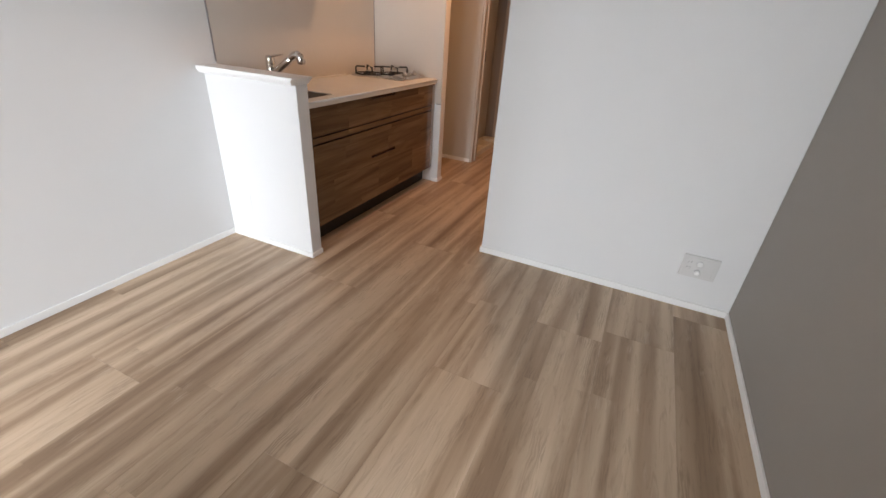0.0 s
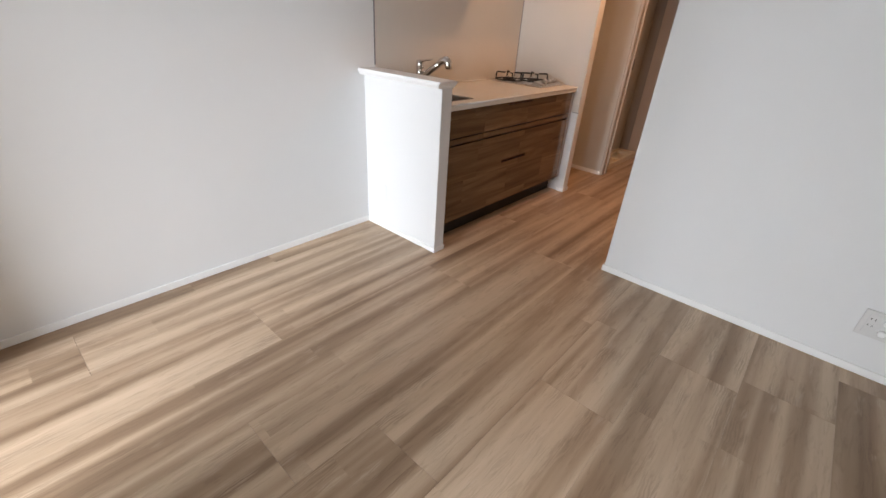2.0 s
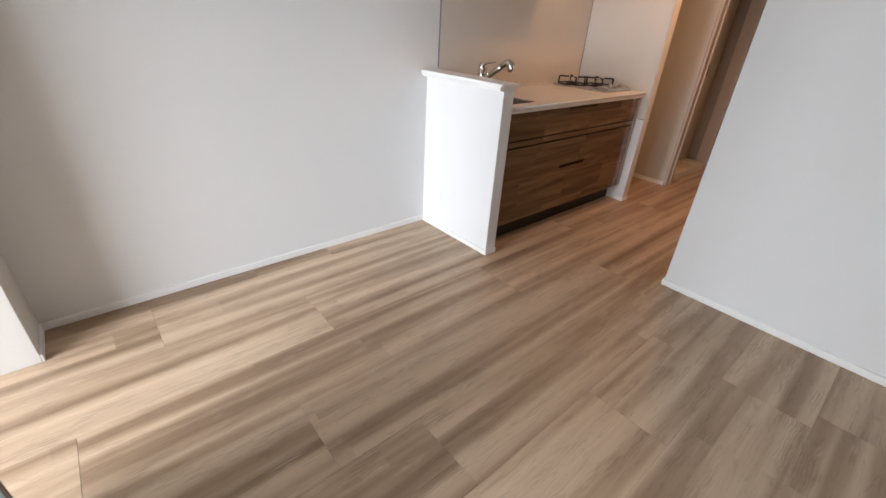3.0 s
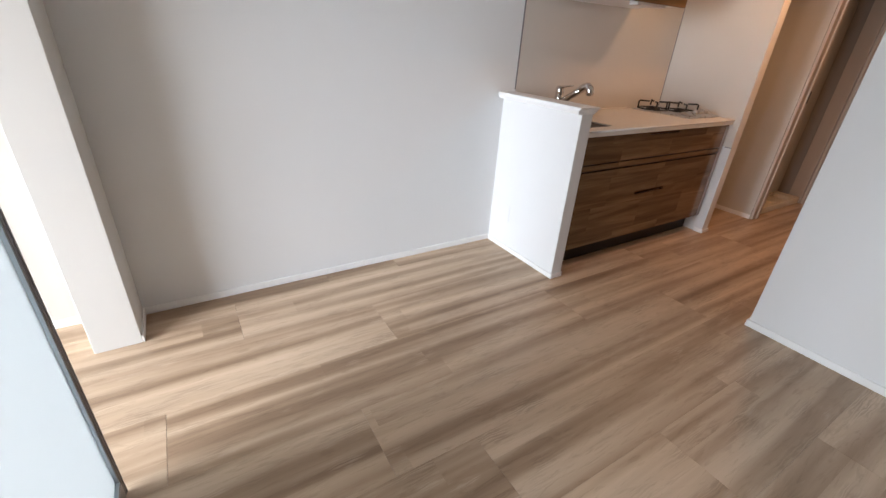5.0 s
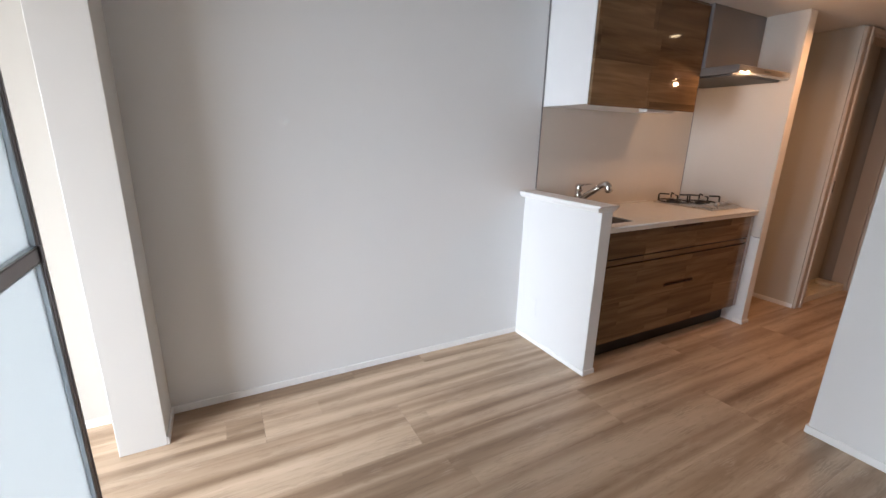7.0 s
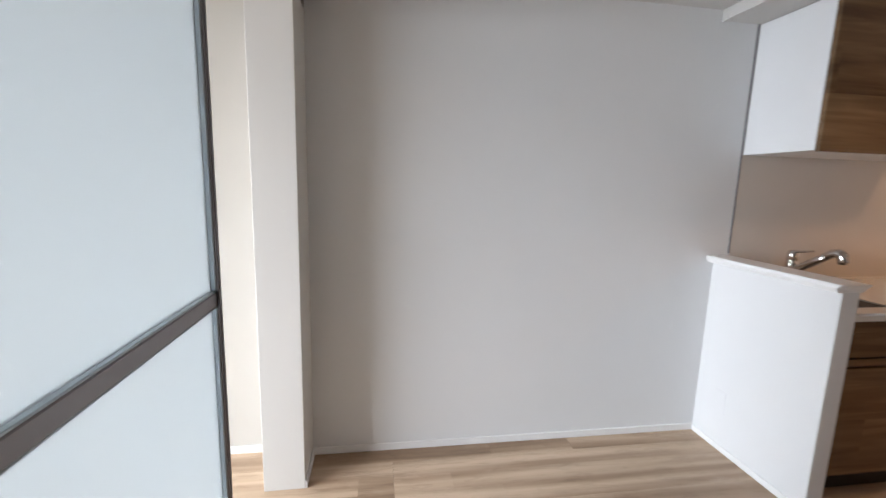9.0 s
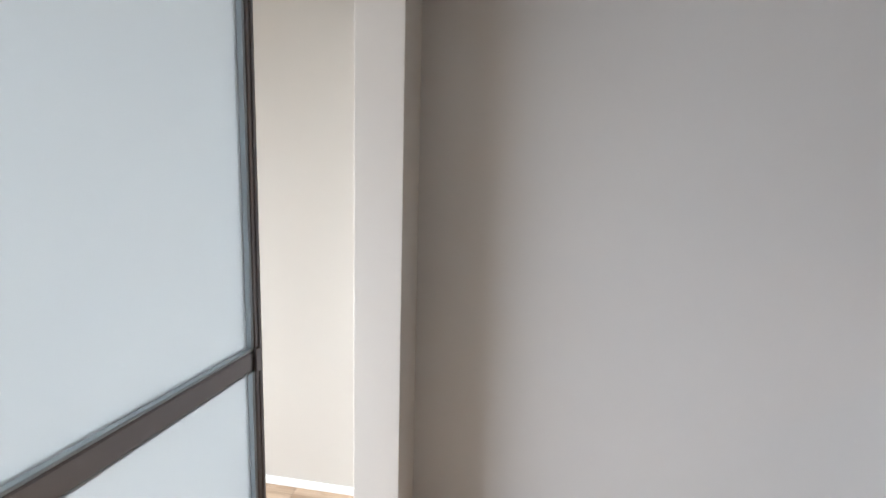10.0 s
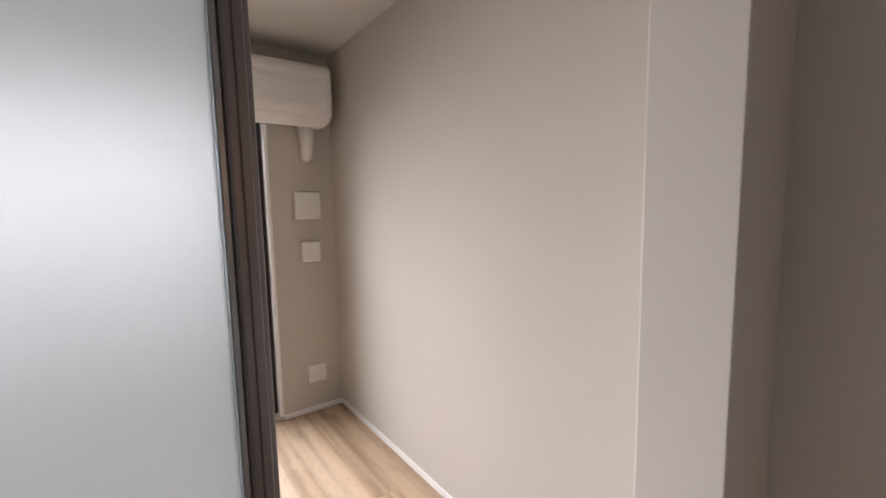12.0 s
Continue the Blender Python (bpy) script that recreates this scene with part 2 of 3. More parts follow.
struct("ceiling_3", box((-0.18, YF - 0.13, HO), (XE + 0.1, PY, HO + 0.1)), CEIL, "white ceiling of the next room")
struct("trim", box((0.0, 1.903, HK - 0.004), (XE, 1.917, HM + 0.0), 0.001), CEIL, "white papered edge of the lowered ceiling")

# far wall with the window opening
WX0, WX1, WZ0, WZ1 = 0.36, 2.44, 0.03, 1.96
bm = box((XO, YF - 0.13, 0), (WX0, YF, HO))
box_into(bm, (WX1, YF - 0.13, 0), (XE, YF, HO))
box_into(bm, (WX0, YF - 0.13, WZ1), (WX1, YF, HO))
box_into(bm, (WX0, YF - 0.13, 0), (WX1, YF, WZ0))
struct("wall_south", bm, DIMWALL, "white papered end wall round the balcony window")

window = tagged(thing("window_1", (1.4, YF - 0.06, WZ0), "tall balcony window in a dark metal frame", "window"), kind="structure")
bm = box((WX0, YF - 0.10, WZ0), (WX0 + 0.022, YF + 0.012, WZ1), 0.002)
box_into(bm, (WX1 - 0.022, YF - 0.10, WZ0), (WX1, YF + 0.012, WZ1), 0.002)
box_into(bm, (WX0, YF - 0.10, WZ1 - 0.02), (WX1, YF + 0.012, WZ1), 0.002)
part("window_casing", bm, TRIM, window, "white window casing")
for x in (WX0 + 0.022, 1.38, WX1 - 0.062):
    part("window_frame", box((x, YF - 0.09, WZ0 + 0.01), (x + 0.04, YF - 0.045, WZ1 - 0.02), 0.003), DARK, window, "dark metal window stile")
for z in (WZ0, WZ1 - 0.06):
    part("window_rail", box((WX0 + 0.062, YF - 0.088, z), (WX1 - 0.062, YF - 0.047, z + 0.04), 0.003), DARK, window, "dark metal window rail")
for x0, x1 in ((WX0 + 0.062, 1.38), (1.42, WX1 - 0.062)):
    pane = part("pane", box((x0, YF - 0.071, WZ0 + 0.04), (x1, YF - 0.066, WZ1 - 0.06)), GLASS, window)
    pane.visible_shadow = False

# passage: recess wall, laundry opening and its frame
struct("wall_recess", box((0, 4.344, 0), (0.645, 4.43, HK)), DIMWALL, "white papered wall beside the laundry opening")
# greige puts the niche's shade into this wall's colour; its own paper is unknown
struct("wall_laundry", box((0, 5.335, 0), (0.66, 7.0, HK)), GREIGE, "laundry niche wall, greige standing in for its shade")
struct("wall_niche", box((0.30, 4.43, 0), (0.432, 5.335, HK)), DIMWALL, "white papered back wall of the laundry niche")
struct("wall_over_door", box((0.54, 4.43, 2.075), (0.66, 5.335, HK)), DIMWALL, "white wall strip over the laundry door")
frame_d = tagged(thing("door_1", (0.62, 4.44, 0), "cream door frame of the laundry opening", "door frame"), kind="structure")
part("jamb", box((0.54, 4.43, 0), (0.652, 4.462, 2.075), 0.002), CASING, frame_d)
part("jamb", box((0.54, 5.305, 0), (0.652, 5.335, 2.075), 0.002), CASING, frame_d)
part("door_head", box((0.54, 4.462, 2.045), (0.652, 5.305, 2.075), 0.002), CASING, frame_d)
part("casing", box((0.645, 4.345, 0), (0.668, 4.405, 2.09), 0.004), CASING, frame_d, "moulded cream casing")
part("casing", box((0.652, 4.405, 0), (0.678, 4.445, 2.09), 0.004), CASING, frame_d, "moulded cream casing")
part("casing", box((0.652, 5.32, 0), (0.678, 5.38, 2.09), 0.004), CASING, frame_d, "moulded cream casing")
part("casing", box((0.652, 4.446, 2.058), (0.678, 5.318, 2.09), 0.004), CASING, frame_d, "moulded cream head casing")
part("groove", box((0.646, 4.4055, 0.01), (0.6535, 4.4095, 2.05)), DARK, frame_d, "dark slot of the sliding door")
part("latch_plate", box((0.676, 4.415, 0.945), (0.680, 4.431, 1.035), 0.001), DARK, frame_d, "small dark latch plate")

# baseboards
BH = 0.036


def board(a, b, label="thin white baseboard"):
    struct("baseboard", box(a, b, 0.0015), TRIM, label)


board((0, 0.0, 0), (0.009, YK, BH))
board((XO, YF, 0), (XO + 0.009, PY, BH))
board((0.009, 0, 0), (PF - 0.001, 0.008, BH))
board((XO + 0.009, YF, 0), (WX0, YF + 0.009, BH))
board((XP - 0.002, YP - 0.009, 0), (XE - 0.009, YP, BH))
board((XP - 0.009, YP - 0.009, 0), (XP, 7.0, BH))
board((XE - 0.009, YF, 0), (XE, YP, BH))
board((0, 4.336, 0), (0.645, 4.344, BH))
board((0.66, 5.38, 0), (0.669, 7.0, BH))

# knee wall with its moulded cap, and the wall at the kitchen's end
struct("knee_wall", box((0, YK, 0), (XK, 2.102, 0.944), 0.002), WALL, "low white papered wall screening the sink")
board((0.009, YK - 0.008, 0), (XK + 0.008, YK, 0.030), "low white baseboard of the knee wall")
board((XK, YK, 0), (XK + 0.008, 2.104, 0.030), "low white baseboard of the knee wall")
prof = [(1.990, 0.940), (2.103, 0.940), (2.114, 0.960), (2.114, 0.975), (1.978, 0.975), (1.978, 0.960)]
cap_bm = prism(prof, "x", 0.001, 0.652, 0.0)
for v in cap_bm.verts:
    if v.co.x > 0.5 and v.co.z < 0.96:
        v.co.x -= 0.022
bmesh.ops.bevel(cap_bm, geom=list(cap_bm.edges), offset=0.002, segments=2, affect="EDGES")
struct("knee_wall_cap", cap_bm, TRIM, "white moulded cap on the knee wall")
struct("wall_kitchen_end", box((0, 3.616, 0), (0.634, 3.694, HK), 0.002), WALL, "white wall stub at the end of the kitchen")
board((0.575, 3.608, 0), (0.642, 3.616, 0.030), "low white baseboard of the wall stub")
board((0.634, 3.616, 0), (0.642, 3.700, 0.030), "low white baseboard of the wall stub")
struct("kitchen_panel", box((0.0, 2.106, 0.80), (0.005, 3.610, HK)), PANEL, "glossy off-white kitchen splash panel")
struct("kitchen_panel_2", box((0.005, 3.610, 0.66), (0.632, 3.616, HK)), PANEL, "glossy off-white splash panel beside the hob")
struct("trim_2", box((0.0, 2.100, 0.987), (0.006, 2.106, HK)), HOODGREY, "thin grey edging of the splash panel")
struct("trim_3", box((0.005, 3.606, 0.85), (0.008, 3.610, HK)), HOODGREY, "thin grey corner joint of the splash panel")
struct("trim_4", box((0.590, 3.609, 0.655), (0.6345, 3.616, 0.660)), HOODGREY, "thin grey lower edge of the splash panel")

# ---- kitchen ----
CT = 0.847
unit = thing("base_cabinet", (0.3, 2.86, 0), "glossy brown wood-grain kitchen base unit with drawers", "cabinet")
part("body", box((0.008, 2.108, 0.128), (0.548, 3.606, 0.585)), MELAMINE, unit, "white carcass")
part("toe_kick", box((0.03, 2.108, 0.0), (0.492, 3.606, 0.130)), DARK, unit, "recessed black toe kick")
part("channel", box((0.540, 2.112, 0.600), (0.553, 3.602, 0.662)), plain("dark_brown_channel", (0.075, 0.034, 0.022), 0.3), unit, "dark finger channel between the drawers")
part("channel_lip", box((0.552, 2.112, 0.616), (0.571, 3.602, 0.646), 0.001), CABWOOD, unit, "brown strip in the finger channel")



def drawer(z0, z1, hz):
    """A wide front with a grip cut through it, framed by a dark recess."""
    y0, y1, h0, h1 = 2.112, 3.602, 2.705, 3.005
    ys, zs = [y0, h0, h1, y1], [z0, hz - 0.009, min(hz + 0.009, z1), z1]
    if zs[3] - zs[2] < 0.002:
        zs = zs[:3]
    bm = bmesh.new()
    grid = [[bm.verts.new((0.574, y, z)) for z in zs] for y in ys]
    for a in range(3):
        for b in range(len(zs) - 1):
            if (a, b) != (1, 1):
                bm.faces.new((grid[a][b], grid[a + 1][b], grid[a + 1][b + 1], grid[a][b + 1]))
    got = bmesh.ops.extrude_face_region(bm, geom=list(bm.faces))["geom"]
    for v in got:
        if isinstance(v, bmesh.types.BMVert):
            v.co.x = 0.555
    front = part("drawer_front", bm, CABWOOD, unit, "glossy brown wood-grain drawer front")
    part("handle", box((0.550, h0 - 0.002, hz - 0.012), (0.5545, h1 + 0.002, hz + 0.012)), LIP, front, "dark brown recessed finger grip")
    part("grip_lip", box((0.556, h0, hz - 0.0115), (0.5765, h1, hz - 0.0085), 0.0008), LIP, front, "thin brown grip lip")


LIP = plain("brown_lip", (0.10, 0.046, 0.028), 0.25)
drawer(0.656, 0.812, 0.803)
drawer(0.132, 0.606, 0.428)
part("end_filler", box((0.30, 3.572, 0.132), (0.5755, 3.606, 0.80), 0.001), plain("grey_filler", (0.33, 0.31, 0.30), 0.3), unit, "narrow grey filler strip")
part("catch", box((0.574, 2.122, 0.664), (0.580, 2.132, 0.686), 0.002), PLASTIC, unit, "small white catch")

top = thing("countertop", (0.3, 2.86, CT - 0.036), "pale stone-look worktop with a cut-out for the sink", "countertop")
SX0, SX1, SY0, SY1 = 0.13, 0.520, 2.145, 2.420
bm = box((0.006, 2.106, CT - 0.034), (SX0, 3.609, CT), 0.0)
box_into(bm, (SX1, 2.106, CT - 0.034), (0.592, 3.609, CT))
box_into(bm, (SX0, 2.106, CT - 0.034), (SX1, SY0, CT))
box_into(bm, (SX0, SY1, CT - 0.034), (SX1, 3.609, CT))
bmesh.ops.remove_doubles(bm, verts=bm.verts, dist=0.0001)
part("slab", bm, COUNTER, top)
part("front_edge", tube([(0.592, 2.107, CT - 0.006), (0.592, 3.608, CT - 0.006)], 0.0055, 8), COUNTER, top)
part("upstand", box((0.006, 2.108, CT), (0.016, 3.20, CT + 0.012), 0.002), COUNTER, top, "low pale upstand")

sink = thing("sink", (0.325, 2.28, 0.66), "brushed steel sink bowl set under the worktop", "sink")
bm = bmesh.new()
rings = []
for inset, z in ((0.0, CT - 0.006), (0.006, CT - 0.05), (0.012, 0.70), (0.04, 0.672)):
    ring = []
    for cx, cy, a0 in ((SX1, SY1, 0), (SX0, SY1, 90), (SX0, SY0, 180), (SX1, SY0, 270)):
        sx, sy = (1 if cx == SX1 else -1), (1 if cy == SY1 else -1)
        for k in range(5):
            a = radians(a0 + 22.5 * k)
            r = 0.03
            ring.append(bm.verts.new((cx - sx * (r + inset) + r * math.cos(a), cy - sy * (r + inset) + r * math.sin(a), z)))
    rings.append(ring)
for r0, r1 in zip(rings, rings[1:]):
    for k in range(len(r0)):
        bm.faces.new((r0[k], r0[(k + 1) % len(r0)], r1[(k + 1) % len(r0)], r1[k])).smooth = True
bm.faces.new(rings[-1])
part("bowl", bm, plain("dull_sink_steel", (0.30, 0.285, 0.27), 0.42, 0.9), sink)
part("drain", tube([(0.30, 2.28, 0.673), (0.30, 2.28, 0.680)], [0.04, 0.036], 20), CHROME, sink, "round chrome drain")

tap = thing("kitchen_faucet", (0.085, 2.40, CT), "chrome single-lever kitchen faucet on the worktop", "faucet")
part("escutcheon", tube([(0.085, 2.40, CT), (0.085, 2.40, CT + 0.008), (0.085, 2.40, CT + 0.011)], [0.032, 0.032, 0.027], 24), CHROME, tap)
part("tap_body", tube([(0.085, 2.40, CT + 0.008), (0.085, 2.40, 0.962), (0.085, 2.40, 0.964), (0.085, 2.40, 0.968), (0.085, 2.40, 1.004), (0.085, 2.40, 1.014), (0.085, 2.40, 1.017)], [0.026, 0.026, 0.0245, 0.026, 0.025, 0.020, 0.010], 24), CHROME, tap)
bm = prism([(0.070, 1.006), (0.105, 1.018), (0.178, 1.030), (0.184, 1.027), (0.182, 1.022), (0.110, 1.006)], "y", 2.391, 2.413, 0.003)
part("lever", bm, CHROME, tap, "slim flat chrome lever")
part("spout", tube([(0.096, 2.40, 0.912), (0.125, 2.402, 0.930), (0.190, 2.406, 0.974), (0.238, 2.410, 1.008), (0.240, 2.410, 1.0095)], [0.019, 0.020, 0.0205, 0.0205, 0.0185], 20), CHROME, tap, "straight rising chrome spout")
part("spray_head", tube([(0.239, 2.410, 1.009), (0.243, 2.410, 1.012), (0.266, 2.412, 1.028), (0.288, 2.414, 1.033), (0.303, 2.415, 1.022), (0.308, 2.416, 1.002), (0.309, 2.416, 0.986), (0.309, 2.416, 0.983)], [0.0185, 0.0215, 0.022, 0.0225, 0.023, 0.0225, 0.021, 0.016], 20), CHROME, tap, "short bent chrome spray head")

hob = thing("gas_hob", (0.28, 3.40, CT), "narrow steel gas hob with black iron pan supports", "hob")
HY0, HY1, HX0, HX1 = 3.235, 3.585, 0.035, 0.492
part("plate", box((HX0, HY0, CT), (HX1, HY1, CT + 0.012), 0.004, 2), STEEL, hob, "brushed steel plate")
part("control_block", prism([(0.385, CT + 0.012), (0.478, CT + 0.012), (0.470, CT + 0.022), (0.400, CT + 0.034)], "y", 3.27, 3.55, 0.002), STEEL, hob, "raised steel control block")
for y in (3.34, 3.41, 3.48):
    part("knob", tube([(0.442, y, CT + 0.022), (0.458, y, CT + 0.046), (0.460, y, CT + 0.049)], [0.017, 0.015, 0.012], 16), STEEL, hob, "round steel knob")


def burner(x, y):
    part("burner", tube([(x, y, CT + 0.010), (x, y, CT + 0.020), (x, y, CT + 0.021), (x, y, CT + 0.032), (x, y, CT + 0.034)], [0.050, 0.048, 0.036, 0.034, 0.026], 20), IRON, hob, "round black gas burner")
    part("burner_cap", tube([(x, y, CT + 0.033), (x, y, CT + 0.037), (x, y, CT + 0.0385)], [0.030, 0.030, 0.024], 20), STEEL, hob, "steel burner cap")
    bm = bmesh.new()
    for k in range(4):
        c, s = math.cos(math.pi / 4 + k * math.pi / 2), math.sin(math.pi / 4 + k * math.pi / 2)
        line = [(x + c * r, y + s * r, CT + z) for r, z in ((0.105, 0.010), (0.105, 0.060), (0.099, 0.066), (0.035, 0.064))]
        tube(line, 0.0058, 8, bm)
    ring = [(x + 0.103 * math.cos(2 * math.pi * k / 24), y + 0.103 * math.sin(2 * math.pi * k / 24), CT + 0.015) for k in range(25)]
    tube(ring, 0.005, 8, bm)
    part("pan_support", bm, IRON, hob, "black iron pan support")


burner(0.140, 3.335)
burner(0.270, 3.485)

upper = thing("wall_cabinet", (0.19, 2.56, 1.48), "glossy brown wood-grain wall cabinet with white sides", "cabinet")
part("body", box((0.006, 2.108, 1.484), (0.356, 3.020, 2.094), 0.001), MELAMINE, upper, "white carcass")
for y0, y1 in ((2.108, 2.5630), (2.5640, 3.020)):
    part("door", box((0.358, y0, 1.478), (0.378, y1, 2.082), 0.0015), CABWOOD, upper, "glossy brown wood-grain door")
part("top_filler", box((0.3565, 2.112, 2.084), (0.366, 3.018, HK)), plain("brown_filler", (0.16, 0.12, 0.09), 0.4), upper, "brown filler strip under the ceiling")
strip = thing("cabinet_light", (0.315, 2.75, 1.466), "slim white lamp under the wall cabinet", "lamp")
part("housing", box((0.285, 2.62, 1.466), (0.345, 2.88, 1.4838), 0.003), PLATE, strip)

hood = thing("range_hood", (0.3, 3.32, 1.64), "grey range hood with a thin pale canopy over the hob", "range hood")
part("chimney", box((0.006, 3.026, 1.735), (0.395, 3.606, HK - 0.001), 0.003), HOODGREY, hood, "grey painted duct box")
part("canopy", prism([(0.006, 1.692), (0.588, 1.692), (0.600, 1.700), (0.600, 1.732), (0.592, 1.738), (0.006, 1.738)], "y", 3.026, 3.606, 0.002), plain("pale_hood_paint", (0.42, 0.40, 0.385), 0.16, 0.6), hood, "thin pale metal canopy")
part("filter", prism([(0.03, 1.692), (0.560, 1.692), (0.545, 1.682), (0.06, 1.682)], "y", 3.05, 3.585, 0.003), IRON, hood, "black filter plate")
part("control_strip", box((0.598, 3.30, 1.711), (0.602, 3.36, 1.723), 0.001), IRON, hood, "dark control strip")
part("lamp_lens", tube([(0.594, 3.118, 1.704), (0.6035, 3.118, 1.701), (0.606, 3.118, 1.700)], [0.007, 0.007, 0.004], 16), glow("hood_lamp_glow", (1.0, 0.74, 0.46), 6.0), hood, "small glowing warm lamp")


def downlight(y):
    d = thing("downlight", (1.0, y, HK), "small round recessed ceiling lamp, switched on", "lamp", "passage ceiling lamps")
    bm = bmesh.new()
    for r0, r1, z0, z1 in ((0.052, 0.048, HK, HK - 0.005), (0.048, 0.040, HK - 0.005, HK - 0.004)):
        a = [bm.verts.new((1.0 + r0 * math.cos(k * math.pi / 16), y + r0 * math.sin(k * math.pi / 16), z0)) for k in range(32)]
        b = [bm.verts.new((1.0 + r1 * math.cos(k * math.pi / 16), y + r1 * math.sin(k * math.pi / 16), z1)) for k in range(32)]
        for k in range(32):
            bm.faces.new((a[k], a[(k + 1) % 32], b[(k + 1) % 32], b[k]))
    part("bezel", bm, TRIM, d, "white ring")
    part("lens", tube([(1.0, y, HK - 0.003), (1.0, y, HK - 0.0005)], 0.040, 24), LIT, d, "glowing warm lens")


# fitting at y 6.10 is out of view, assumed from the warm-lit casing
for y in (3.60, 6.10):
    downlight(y)

tray = thing("washing_machine_pan", (0.53, 4.9, 0), "ivory plastic washing-machine drain pan on the floor", "drain pan")
PX0, PX1, PY0, PY1 = 0.436, 0.640, 4.470, 5.300
bm = box((PX0, PY0, 0), (PX1, PY1, 0.035), 0.006, 2)
for a, b in (((PX0, PY0, 0.03), (PX1, PY0 + 0.05, 0.062)), ((PX0, PY1 - 0.05, 0.03), (PX1, PY1, 0.062)), ((PX0, PY0 + 0.05, 0.03), (PX0 + 0.03, PY1 - 0.05, 0.062)), ((PX1 - 0.03, PY0 + 0.05, 0.03), (PX1, PY1 - 0.05, 0.062))):
    box_into(bm, a, b, 0.006, 2)
part("tray", bm, PANWHITE, tray)
for y in (PY0 + 0.09, PY1 - 0.09):
    part("foot_pad", box((PX0 + 0.035, y - 0.05, 0.03), (PX1 - 0.035, y + 0.05, 0.068), 0.008, 2), PANWHITE, tray, "raised ivory corner pad")
part("drain", tube([(0.535, 4.95, 0.033), (0.535, 4.95, 0.045)], [0.05, 0.04], 20), PANWHITE, tray, "round drain cover")


# ---- plates on the walls ----
def rounded_plate(x0, x1, z0, z1, y, depth, r=0.006):
    return box((x0, y - depth, z0), (x1, y, z1), min(r, depth * 0.45), 2)


multi = thing("wall_outlet", (2.584, YP, 0.244), "white triple-gang outlet plate with aerial sockets", "outlet")
part("cover_plate", rounded_plate(2.503, 2.664, 0.184, 0.304, YP, 0.012, 0.003), PLATE, multi)
part("insert", box((2.521, YP - 0.0132, 0.196), (2.646, YP - 0.011, 0.292), 0.001), PLATE, multi)
for z in (0.268, 0.220):
    part("aerial_socket", tube([(2.580, YP - 0.012, z), (2.580, YP - 0.026, z), (2.580, YP - 0.028, z)], [0.0135, 0.0130, 0.010], 16), TRIM, multi, "round white aerial socket")
for z in (0.268, 0.238):
    for x in (2.530, 2.543):
        part("slot", box((x - 0.0012, YP - 0.0138, z - 0.0045), (x + 0.0012, YP - 0.0128, z + 0.0045)), DARK, multi, "dark plug slot")

single = thing("wall_outlet", (0.155, YK, 0.246), "small white outlet plate on the knee wall", "outlet")
part("cover_plate", rounded_plate(0.120, 0.190, 0.186, 0.306, YK, 0.0022), WALL, single)
part("insert", box((0.139, YK - 0.003, 0.198), (0.171, YK - 0.0018, 0.294), 0.0005), WALL, single)


def far_plate(name, x0, x1, z0, z1, depth, label, category):
    t = thing(name, ((x0 + x1) / 2, YF, (z0 + z1) / 2), label, category)
    # backplate coloured grey to paint in the shadow line round the cover
    part("backplate", box((x0 + 0.012, YF, z0 + 0.012), (x1 - 0.012, YF + depth * 0.6, z1 - 0.012)), plain("shadow_gap_backplate", (0.30, 0.28, 0.26), 0.6), t)
    part("cover", box((x0, YF + depth * 0.6, z0), (x1, YF + depth, z1), 0.004, 2), PLASTIC, t)
    return t


vent = far_plate("wall_vent", 0.052, 0.222, 1.322, 1.498, 0.035, "square white plastic vent cover on the wall", "vent")
part("pull_tab", box((0.060, YF + 0.036, 1.322), (0.095, YF + 0.044, 1.335), 0.002), PLASTIC, vent)
plate = far_plate("switch_box", 0.068, 0.192, 1.040, 1.172, 0.034, "small square white plastic box on the wall", "switch")
part("pull_tab", box((0.074, YF + 0.035, 1.040), (0.100, YF + 0.041, 1.052), 0.002), PLASTIC, plate)
low = thing("wall_outlet", (0.124, YF, 0.26), "white outlet plate low on the end wall", "outlet")
part("cover_plate", box((0.062, YF, 0.205), (0.186, YF + 0.008, 0.325), 0.003, 2), PLASTIC, low)
part("socket", tube([(0.092, YF + 0.007, 0.262), (0.092, YF + 0.016, 0.262)], 0.011, 12), TRIM, low)

# ---- air conditioner ----
ac = thing("air_conditioner", (0.42, YF, 1.88), "white wall-mounted air conditioner above the window", "air conditioner")
prof = [(YF, 1.915), (YF + 0.12, 1.900), (YF + 0.215, 1.955), (YF + 0.235, 2.02), (YF + 0.238, 2.19), (YF + 0.222, 2.232), (YF + 0.19, 2.250), (YF, 2.250)]
part("body", prism(prof, "x", 0.032, 0.83, 0.006), PLASTIC, ac)
part("front_panel", prism([(YF + 0.230, 1.995), (YF + 0.241, 2.000), (YF + 0.243, 2.150), (YF + 0.232, 2.158)], "x", 0.105, 0.80, 0.004), PLASTIC, ac, "smooth white front panel")
part("top_rim", prism([(YF + 0.150, 2.176), (YF + 0.246, 2.168), (YF + 0.256, 2.180), (YF + 0.250, 2.226), (YF + 0.215, 2.250), (YF + 0.150, 2.254)], "x", 0.030, 0.832, 0.006), PLASTIC, ac, "rounded white upper rim")
part("end_cap", prism([(YF + 0.01, 1.905), (YF + 0.20, 1.915), (YF + 0.245, 1.950), (YF + 0.258, 2.03), (YF + 0.256, 2.20), (YF + 0.235, 2.245), (YF + 0.01, 2.256)], "x", 0.026, 0.078, 0.010), PLASTIC, ac, "rounded white end cap")
